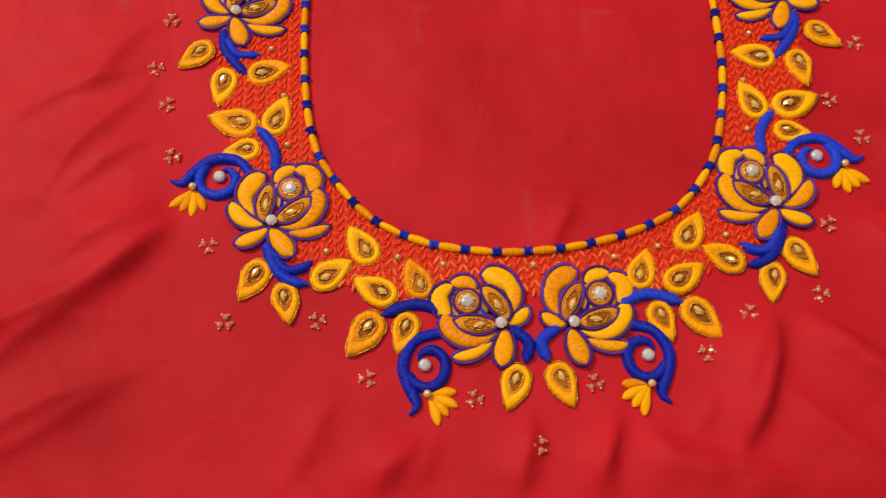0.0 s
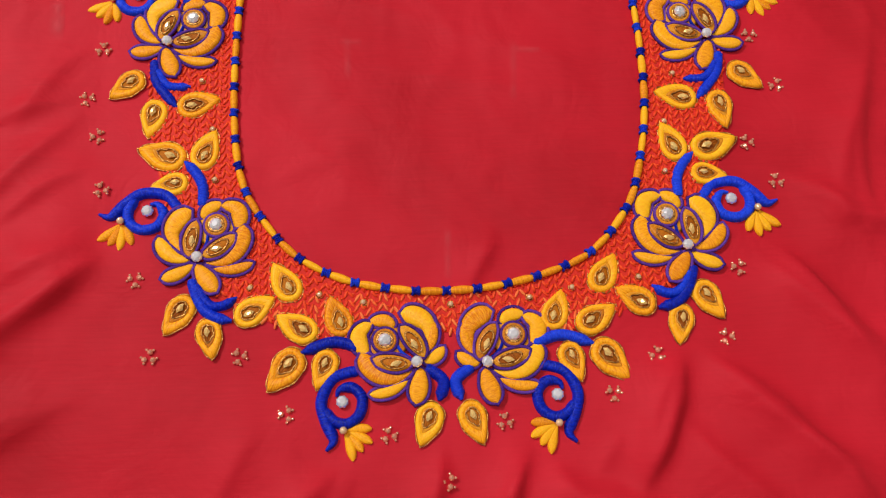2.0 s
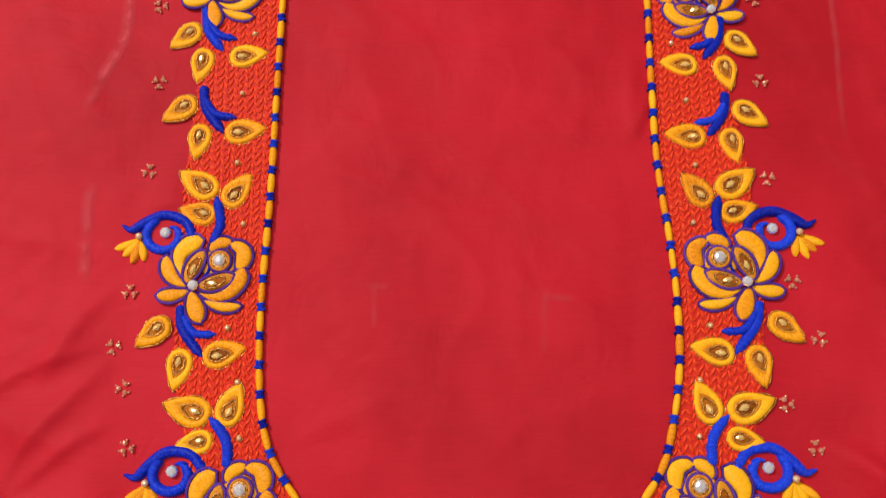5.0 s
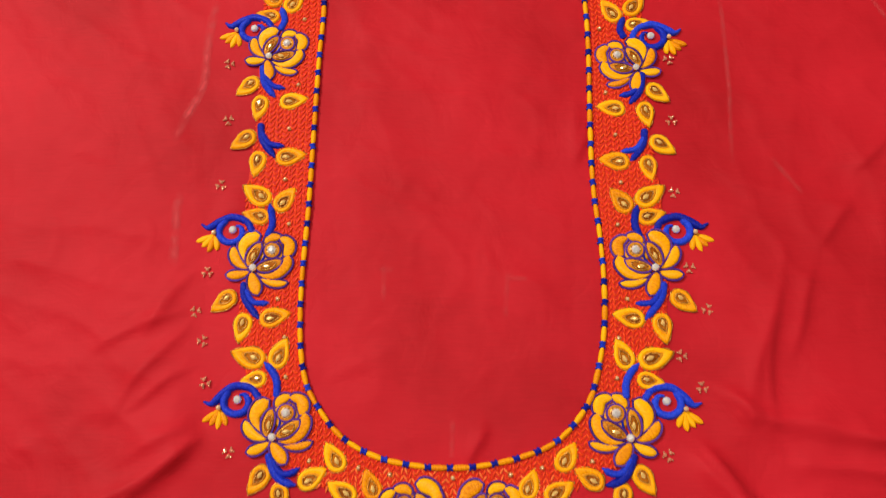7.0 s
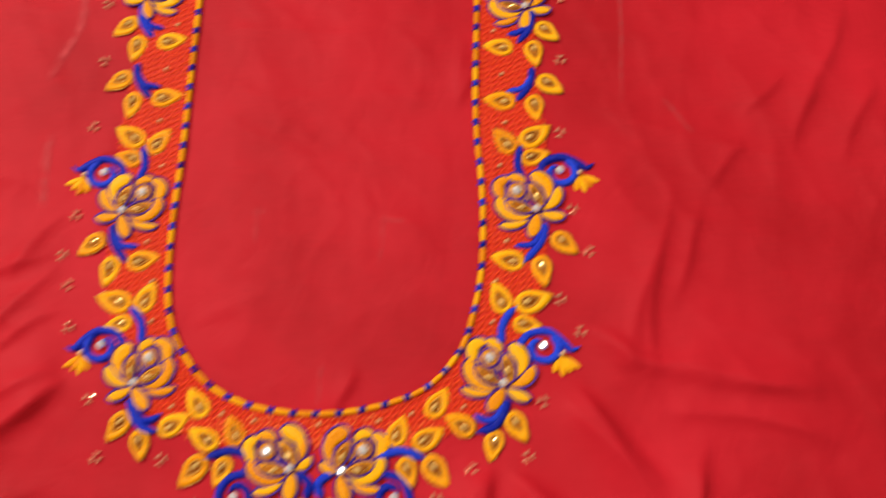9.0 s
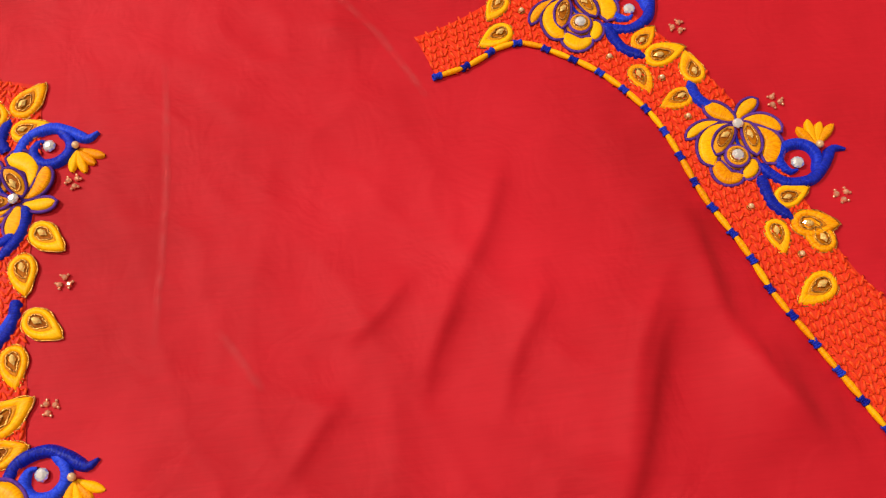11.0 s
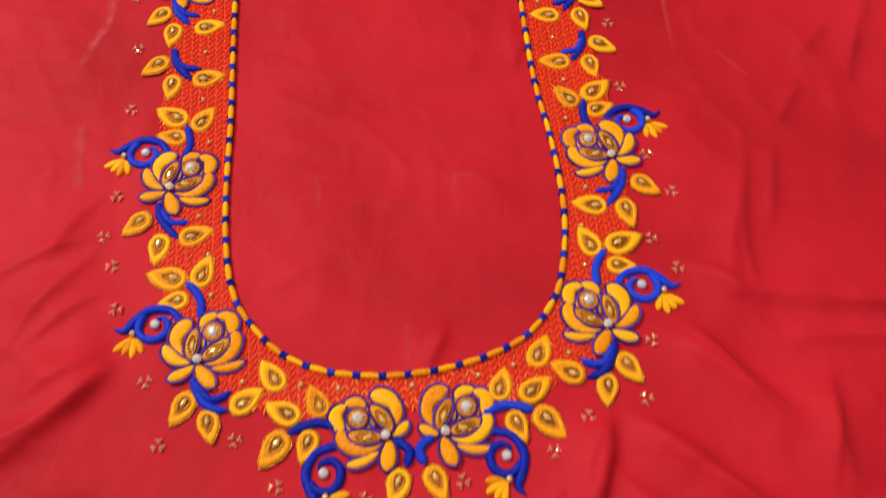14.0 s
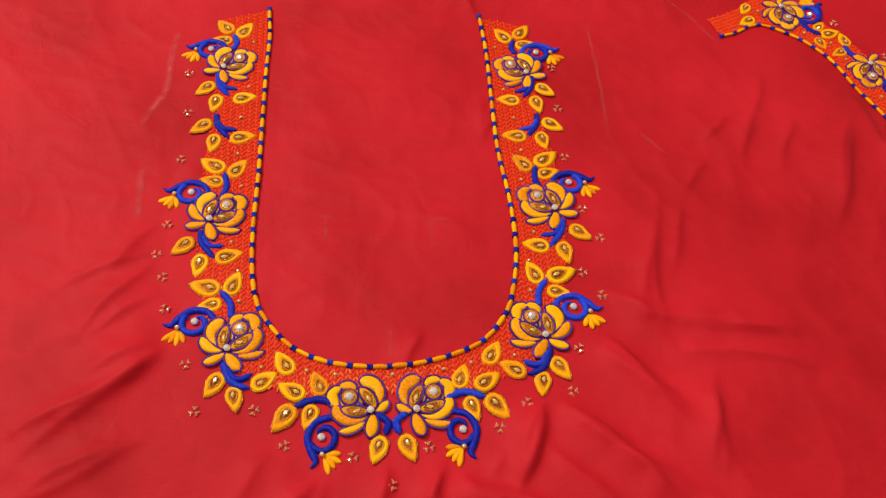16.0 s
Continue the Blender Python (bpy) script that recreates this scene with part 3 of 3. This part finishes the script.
ROSE, LEAF, SCROLL = Stamp(build_rose), Stamp(build_leaf), Stamp(build_scroll)
ROSE_M, SCROLL_M = Stamp(build_rose), Stamp(build_scroll)
ROSE_FRONT, ROSE_FRONT_M = Stamp(lambda: build_rose(PETALS_FRONT)), Stamp(lambda: build_rose(PETALS_FRONT))
LEAF_M = Stamp(build_leaf)
CLUSTER, BEAD = Stamp(build_cluster), Stamp(build_pearl)
BAND_LIFT = 0.0006


def mirrored(x, y, turn):
    X, Y = warp(x, y)
    return X, Y, 180 - turn


def both(left, right, x, y, turn, scale, lift=BAND_LIFT):
    """A thing on the left of the collar and its mirror image on the right."""
    left.put(on_cloth(x, y, turn, scale, lift))
    X, Y, a = mirrored(x, y, turn)
    right.put(on_cloth(X, Y, a, scale, lift, True))


# Roses: x, y of the base stone and the angle towards the upper stone.
for x, y, a, size in ((-0.108, 0.0, 62, 1.0), (-0.1265, 0.107, 45, 1.0), (-0.124, 0.257, 38, 0.93)):
    ROSE.put(on_cloth(x, y, a - 90, size, BAND_LIFT + 0.0005))
    X, Y, b = mirrored(x, y, a)
    if y > 0.2:
        Y -= 0.003
    ROSE_M.put(on_cloth(X, Y, b - 90, size, BAND_LIFT + 0.0005) @ Matrix.Diagonal((-1, 1, 1, 1)))
ROSE_FRONT_M.put(on_cloth(-0.0135, -0.049, 144 - 90, 1.0, BAND_LIFT + 0.0005) @ Matrix.Diagonal((-1, 1, 1, 1)))
ROSE_FRONT.put(on_cloth(0.0165, -0.050, 44 - 90, 1.0, BAND_LIFT + 0.0005))
for x, y, a in ((0.3688, 0.3183, -80), (0.4281, 0.2456, -102)):
    ROSE.put(on_cloth(x, y, a - 90, 0.89, BAND_LIFT + 0.0005))

# Leaves of the collar's half: x, y of the base, direction, length.
LEAVES_LOWER = [
    (-0.1160, 0.0455, 150, 0.0215), (-0.1110, 0.0430, 55, 0.0195), (-0.1140, 0.0360, 178, 0.0165),
    (-0.1370, 0.0905, -154, 0.0180), (-0.1290, 0.0775, -114, 0.0185), (-0.1210, 0.0740, 0, 0.0195),
    (-0.1100, -0.0178, -136, 0.0184), (-0.1025, -0.0270, -94, 0.0170), (-0.0915, -0.0278, 18, 0.0187),
    (-0.0660, -0.0205, 108, 0.0190), (-0.0570, -0.0375, 136, 0.0190), (-0.0450, -0.0368, 97, 0.0182),
    (-0.0625, -0.0430, -142, 0.0205), (-0.0495, -0.0427, -123, 0.0170), (-0.0055, -0.0665, -124, 0.0182),
]
LEAVES_UPPER = [
    (-0.1190, 0.1510, 133, 0.0210), (-0.1150, 0.1470, 39, 0.0192), (-0.1185, 0.1400, 153, 0.0175),
    (-0.1305, 0.2005, -159, 0.0182), (-0.1260, 0.1880, -113, 0.0175), (-0.1160, 0.1840, -6, 0.0195),
    (-0.1305, 0.2405, -154, 0.0175), (-0.1265, 0.2285, -114, 0.0178), (-0.1155, 0.2240, -5, 0.0185),
    (-0.1200, 0.2970, 116, 0.0190), (-0.1150, 0.2930, 42, 0.0195), (-0.1190, 0.2870, 153, 0.0160),
]
for k, (x, y, a, l) in enumerate(LEAVES_LOWER + LEAVES_UPPER):
    both(LEAF, LEAF_M, x, y, a, l / 0.020)
# Leaves of the sleeve border.
LEAVES_SLEEVE = [
    (0.3407, 0.3237, -138, 0.0150), (0.3416, 0.3057, -165, 0.0165), (0.3455, 0.3346, 110, 0.0160), (0.3927, 0.2900, 30, 0.0140),
    (0.3965, 0.2839, 0, 0.0180), (0.3920, 0.2810, -85, 0.0150), (0.4137, 0.2637, -171, 0.0150), (0.4359, 0.2105, 5, 0.0150),
    (0.4405, 0.2009, -21, 0.0180), (0.4341, 0.2025, -99, 0.0150), (0.4516, 0.1753, -162, 0.0180), (0.4520, 0.1863, 100, 0.0170),
    (0.4159, 0.2687, 85, 0.0160),
]
for x, y, a, l in LEAVES_SLEEVE:
    LEAF.put(on_cloth(x, y, a, l / 0.020, BAND_LIFT))

for x, y, a in SCROLLS:
    both(SCROLL, SCROLL_M, x, y, a, 1.0, 0.0002)
for x, y, a in SLEEVE_SCROLLS:
    SCROLL.put(on_cloth(x, y, a, 1.0, 0.0002))


# ---- stems ----
def stem(paths):
    ob = thing("embroidered_vine", "royal blue satin-stitched vine joining leaves and rose", "vine", "vines of the border")
    x, y = paths[0][0]
    ob.matrix_basis = on_cloth(x, y, 0, 1, 0.0003)
    for k, p in enumerate(paths):
        part("strand", strand_geo([(a - x, b - y) for a, b in p], 0.0054 if k == 0 else 0.0045, 0.0027, 24, (0.7, 0.25)), BLUE, ob)


STEMS = [
    [[(-0.1070, 0.0245), (-0.1075, 0.034), (-0.1110, 0.041), (-0.1160, 0.0462)]],
    [[(-0.1190, 0.1280), (-0.1160, 0.1380), (-0.1185, 0.1510)]],
    [[(-0.1180, 0.2780), (-0.1150, 0.2860), (-0.1180, 0.2960)]],
    [[(-0.1105, -0.0095), (-0.1070, -0.0195), (-0.1010, -0.0260), (-0.0925, -0.0283)], [(-0.1085, -0.0120), (-0.1030, -0.0205), (-0.0970, -0.0215), (-0.0905, -0.0180)]],
    [[(-0.1325, 0.0980), (-0.1310, 0.0870), (-0.1210, 0.0735)], [(-0.1310, 0.0930), (-0.1255, 0.0850), (-0.1150, 0.0842)]],
    [[(-0.1275, 0.2080), (-0.1255, 0.1960), (-0.1165, 0.1835)], [(-0.1270, 0.2020), (-0.1210, 0.1935), (-0.1105, 0.1912)]],
    [[(-0.1285, 0.2510), (-0.1265, 0.2380), (-0.1185, 0.2270)], [(-0.1280, 0.2450), (-0.1210, 0.2360), (-0.1120, 0.2335)]],
    [[(-0.0095, -0.0510), (-0.0025, -0.0570), (-0.0045, -0.0655)]],
    [[(-0.0365, -0.0422), (-0.0490, -0.0388), (-0.0630, -0.0432)]],
]
for paths in STEMS:
    stem(paths)
    stem([[warp(x, y) for x, y in p] for p in paths])
for paths in ([[(0.3832, 0.3011), (0.3878, 0.2901), (0.3975, 0.2839)]], [[(0.4328, 0.2215), (0.4348, 0.2095), (0.4415, 0.2014)]], [[(0.4194, 0.2557), (0.4147, 0.2617), (0.4129, 0.2697)]]):
    stem(paths)

# ---- neckline cord ----
COLLAR_HALF = [(-0.0890, 0.325), (-0.0877, 0.292), (-0.0895, 0.255), (-0.0910, 0.205), (-0.0925, 0.150), (-0.0948, 0.100), (-0.0942, 0.064),
               (-0.0905, 0.038), (-0.0825, 0.0205), (-0.0660, 0.0005), (-0.0430, -0.0120), (-0.0170, -0.0172)]
COLLAR_OTHER = [(0.0170, -0.0172), (0.0430, -0.0118), (0.0660, -0.0015), (0.0840, 0.0195), (0.0920, 0.0430), (0.0965, 0.0690), (0.0975, 0.1000), (0.0962, 0.1300),
                (0.0943, 0.1500), (0.0934, 0.1720), (0.0936, 0.2050), (0.0947, 0.2500), (0.0945, 0.2820), (0.0928, 0.3105)]
COLLAR = COLLAR_HALF + [(0.0, -0.0180)] + COLLAR_OTHER
SLEEVE_EDGE = [(0.3062, 0.2851), (0.3202, 0.2889), (0.3333, 0.2958), (0.3443, 0.2976), (0.3561, 0.2925), (0.3755, 0.2792), (0.3908, 0.2610), (0.3992, 0.2439),
               (0.4082, 0.2148), (0.4184, 0.1927), (0.4266, 0.1706), (0.4379, 0.1495), (0.4529, 0.1213), (0.4679, 0.0931)]


def spindle(length, r_mid, r_end, n=9, sides=8):
    t = np.linspace(0, 1, n)
    path = np.column_stack([(t - 0.5) * length, np.zeros(n), np.zeros(n)])
    return tube(path, r_end + (r_mid - r_end) * np.sin(math.pi * t) ** 0.6, sides)


def build_cord(name, label, points, pitch, thick=1.0):
    cord = thing(name, label, "cord")
    total = spline(points, 400)
    length = np.linalg.norm(np.diff(total, axis=0), axis=1).sum()
    n = round(length / pitch)
    path = spline(points, n * 2)
    seg = tie = None
    for k in range(2 * n + 1):
        d = path[min(k + 1, 2 * n)] - path[max(k - 1, 0)]
        x, y = path[k]
        m = on_cloth(x, y, math.degrees(math.atan2(d[1], d[0])), 1, 0.0017 * thick) @ Matrix.Diagonal((1, thick, thick, 1))
        if k % 2:
            m = m @ Matrix.Diagonal((1, random.uniform(0.9, 1.08), random.uniform(0.92, 1.05), 1))
            if seg is None:
                seg = part("segment", spindle(pitch * 0.98, 0.0018, 0.0006), YELLOW, cord, "marigold padded segment")
                seg.matrix_basis = m
            else:
                share("segment", seg, cord, m)
        else:
            if tie is None:
                bm_v, bm_f, bm_uv = [], [], []
                for s, w in ((-0.0014, 0.0017), (-0.0005, 0.0012), (0.0005, 0.0012), (0.0014, 0.0017)):
                    ring = [(s + 0.0003 * math.sin(a), w * math.cos(a), 0.0014 * math.sin(a)) for a in np.linspace(0, 2 * math.pi, 12, endpoint=False)]
                    v, f, uv = tube_ring(ring, 0.0006)
                    bm_f += [tuple(i + len(bm_v) for i in q) for q in f]
                    bm_v += v
                    bm_uv += uv
                tie = part("tie", (bm_v, bm_f, bm_uv), BLUE, cord, "royal blue thread tie")
                tie.matrix_basis = m
            else:
                share("tie", tie, cord, m @ pose(0, 0, 0, 0, 0, random.uniform(-14, 14)))
    return cord


def tube_ring(ring, r, sides=5):
    """A closed thread wound round the x axis."""
    v, f, uv = [], [], []
    n = len(ring)
    for i, (x, y, z) in enumerate(ring):
        out = np.array((0, y, z)) / math.hypot(y, z)
        for k in range(sides):
            a = 2 * math.pi * k / sides
            p = np.array((x, y, z)) + r * (math.cos(a) * out + math.sin(a) * np.array((1, 0, 0)))
            v.append(tuple(p))
            uv.append((i / n, k / sides))
    for i in range(n):
        for k in range(sides):
            f.append((i * sides + k, ((i + 1) % n) * sides + k, ((i + 1) % n) * sides + (k + 1) % sides, i * sides + (k + 1) % sides))
    return v, f, uv


build_cord("braided_cord", "marigold padded cord with royal blue ties round the neckline", COLLAR, 0.0134)
build_cord("braided_cord", "marigold padded cord with royal blue ties along the sleeve border", SLEEVE_EDGE, 0.0130, 0.78)

# ---- stitched bands ----
OUTER_HALF = [(-0.129, 0.314), (-0.132, 0.280), (-0.131, 0.240), (-0.131, 0.200), (-0.134, 0.165), (-0.135, 0.120), (-0.134, 0.070), (-0.129, 0.045),
              (-0.122, 0.020), (-0.112, -0.006), (-0.094, -0.021), (-0.075, -0.030), (-0.055, -0.037), (-0.030, -0.042)]
OUTER = OUTER_HALF + [(0.0, -0.036)] + [warp(x, y) for x, y in OUTER_HALF[::-1]]
SLEEVE_OUTER = [(0.2979, 0.3072), (0.3140, 0.3120), (0.3301, 0.3198), (0.3484, 0.3316), (0.3731, 0.3292), (0.3972, 0.3059), (0.4163, 0.2817), (0.4314, 0.2555),
                (0.4433, 0.2254), (0.4524, 0.1983), (0.4607, 0.1782), (0.4720, 0.1610), (0.4851, 0.1349), (0.508, 0.115)]


def inside(poly, x, y):
    a, b = poly, np.roll(poly, -1, 0)
    hit = ((a[:, 1] > y) != (b[:, 1] > y)) & (x < (b[:, 0] - a[:, 0]) * (y - a[:, 1]) / (b[:, 1] - a[:, 1] + 1e-12) + a[:, 0])
    return hit.sum() % 2 == 1


def build_band(name, label, inner, outer, lean, singles):
    band = thing(name, label, "band")
    a, b = spline(inner, 260), spline(outer, 260)
    v, f, uv = [], [], []
    across = 14
    for i in range(len(a)):
        for j in range(across + 1):
            p = a[i] + (b[i] - a[i]) * j / across
            h = BAND_LIFT * (0.2 + 0.8 * (0 < j < across)) + 0.0002
            v.append((p[0], p[1], float(cloth(*p)) + h))
            uv.append((p[0] * 2, p[1] * 2))
    w = across + 1
    for i in range(len(a) - 1):
        for j in range(across):
            f.append((i * w + j, (i + 1) * w + j, (i + 1) * w + j + 1, i * w + j + 1))
    part("ground_stitching", (v, f, uv), VERMILION, band)
    poly = np.vstack([a, b[::-1]])
    unit = ball(1.0, 1.0, 4, 6)
    uvs_unit = [(q[0] * 0.5 + 0.5, q[1] * 0.5 + 0.5) for q in unit[0]]
    V, F, UV = [], [], []
    piece, count = None, 0
    step_x, step_y = 0.0050, 0.0040
    rng = random.Random(5)
    lo, hi = poly.min(0), poly.max(0)
    for iy in range(int((hi[1] - lo[1]) / step_y) + 1):
        for ix in range(int((hi[0] - lo[0]) / step_x) + 1):
            for s in (0, 1, 2):
                # two arms of each link and the small bar that holds it
                x = lo[0] + (ix + (0.27, 0.73, 0.0)[s]) * step_x + rng.uniform(-0.0003, 0.0003)
                y = lo[1] + (iy + (0.0, 0.0, 0.5)[s] + 0.5 * (ix % 2)) * step_y + rng.uniform(-0.0004, 0.0004)
                if not inside(poly, x, y):
                    continue
                turn = radians((-lean, lean, 70)[s]) + rng.uniform(-0.3, 0.3)
                half, wid = (0.0011, 0.00045) if s == 2 else (0.0024, 0.00072)
                half *= rng.uniform(0.85, 1.15)
                z0 = float(cloth(x, y)) + BAND_LIFT
                if singles and s < 2 and y < 0.012 and count < 290:
                    count += 1
                    m = pose(x, y, z0 - 0.0005, 0, 0, math.degrees(turn)) @ Matrix.Diagonal((wid, half, 0.0007, 1))
                    if piece is None:
                        piece = part("stitch", (unit[0], unit[1], uvs_unit), ORANGE, band)
                        piece.matrix_basis = m
                    else:
                        share("stitch", piece, band, m)
                    continue
                c, sn = math.cos(turn), math.sin(turn)
                base = len(V)
                for qx, qy, qz in unit[0]:
                    lx, ly = qx * wid, qy * half
                    V.append((x + c * lx - sn * ly, y + sn * lx + c * ly, z0 + (qz - 1.0) * 0.0007 + 0.0003))
                F += [tuple(i + base for i in q) for q in unit[1]]
                t0 = rng.random()
                UV += [(u * 0.3 + t0, w2) for u, w2 in uvs_unit]
    st = part("stitches", (V, F, UV), ORANGE, band, "rows of slanting vermilion chain stitches")
    tagged(st, kind="stuff")


build_band("collar_band", "vermilion band of close chain stitching round the neckline", COLLAR, OUTER, 28, True)
build_band("sleeve_band", "vermilion band of close chain stitching along the sleeve border", SLEEVE_EDGE, SLEEVE_OUTER, -20, False)

# ---- pearls and bead clusters ----
for x, y in ((-0.110, 0.087), (-0.102, 0.037), (-0.085, -0.014), (-0.055, -0.018), (-0.036, -0.022), (-0.108, 0.204), (-0.109, 0.168), (-0.105, 0.137),
             (-0.101, 0.286), (-0.103, 0.236), (-0.104, 0.062)):
    BEAD.put(on_cloth(x, y, 0, 0.85, 0.0008))
    X, Y = warp(x, y)
    BEAD.put(on_cloth(X, Y, 40, 0.85, 0.0008))
for x, y in ((0.002, -0.024), (0.3468, 0.3146), (0.3817, 0.2861), (0.4021, 0.2729), (0.4094, 0.2528), (0.4259, 0.2086), (0.4411, 0.1864)):
    BEAD.put(on_cloth(x, y, 0, 0.85, 0.0008))
CLUSTERS = [(-0.157, 0.105), (-0.1625, 0.079), (-0.1565, 0.060), (-0.1525, 0.0335), (-0.135, -0.009), (-0.127, -0.043), (-0.089, -0.044), (-0.069, -0.069),
            (-0.026, -0.079), (-0.150, 0.211), (-0.152, 0.1645), (-0.152, 0.253), (-0.002, -0.099), (0.023, -0.075), (0.070, -0.065), (0.090, -0.049),
            (0.122, -0.042), (0.131, -0.011), (0.154, 0.0295), (0.152, 0.105), (0.161, 0.078), (0.143, 0.049), (0.149, 0.252), (0.148, 0.207), (0.146, 0.156),
            (0.4139, 0.2987), (0.4473, 0.2563), (0.4637, 0.2101)]
for k, (x, y) in enumerate(CLUSTERS):
    CLUSTER.put(on_cloth(x, y, 47 * k, 0.78))


# ---- tailor's chalk and pressed creases ----
def chalk(points, width, strength):
    p = spline(points, 40)
    _, side = normals2(p)
    v, f, uv = [], [], []
    for i in range(len(p)):
        for s in (-1, 0, 1):
            q = p[i] + side[i] * s * width / 2
            v.append((q[0], q[1], float(drape(np.array([q[0]]), np.array([q[1]]))[0]) + 0.0006))
            uv.append((i / 40, (strength if s == 0 else 0.0) * min(1, i / 6, (40 - i) / 6)))
    for i in range(len(p) - 1):
        for s in (0, 1):
            f.append((i * 3 + s, (i + 1) * 3 + s, (i + 1) * 3 + s + 1, i * 3 + s + 1))
    tagged(mesh_object("chalk_mark", v, f, CHALK, uv), "faint pinkish tailor's chalk line worn into the silk", "chalk mark", "chalk marks")


for line in ([(0.187, 0.307), (0.188, 0.24), (0.185, 0.175)], [(0.252, 0.347), (0.28, 0.313), (0.302, 0.274)], [(0.21, 0.18), (0.219, 0.167), (0.228, 0.153)],
             [(-0.164, 0.304), (-0.168, 0.271), (-0.169, 0.238), (-0.181, 0.208), (-0.186, 0.195)], [(-0.179, 0.160), (-0.180, 0.135), (-0.179, 0.109)],
             [(-0.042, 0.110), (-0.042, 0.084)], [(0.037, 0.104), (0.035, 0.071)], [(0.002, 0.011), (0.001, -0.013)], [(0.037, 0.099), (0.050, 0.098)],
             [(-0.046, 0.106), (-0.035, 0.105)]):
    chalk(line, *((0.0080, 1.35) if line[0][0] < -0.1 else (0.0046, 0.75) if line[0][0] > 0.1 else (0.0044, 0.45)))
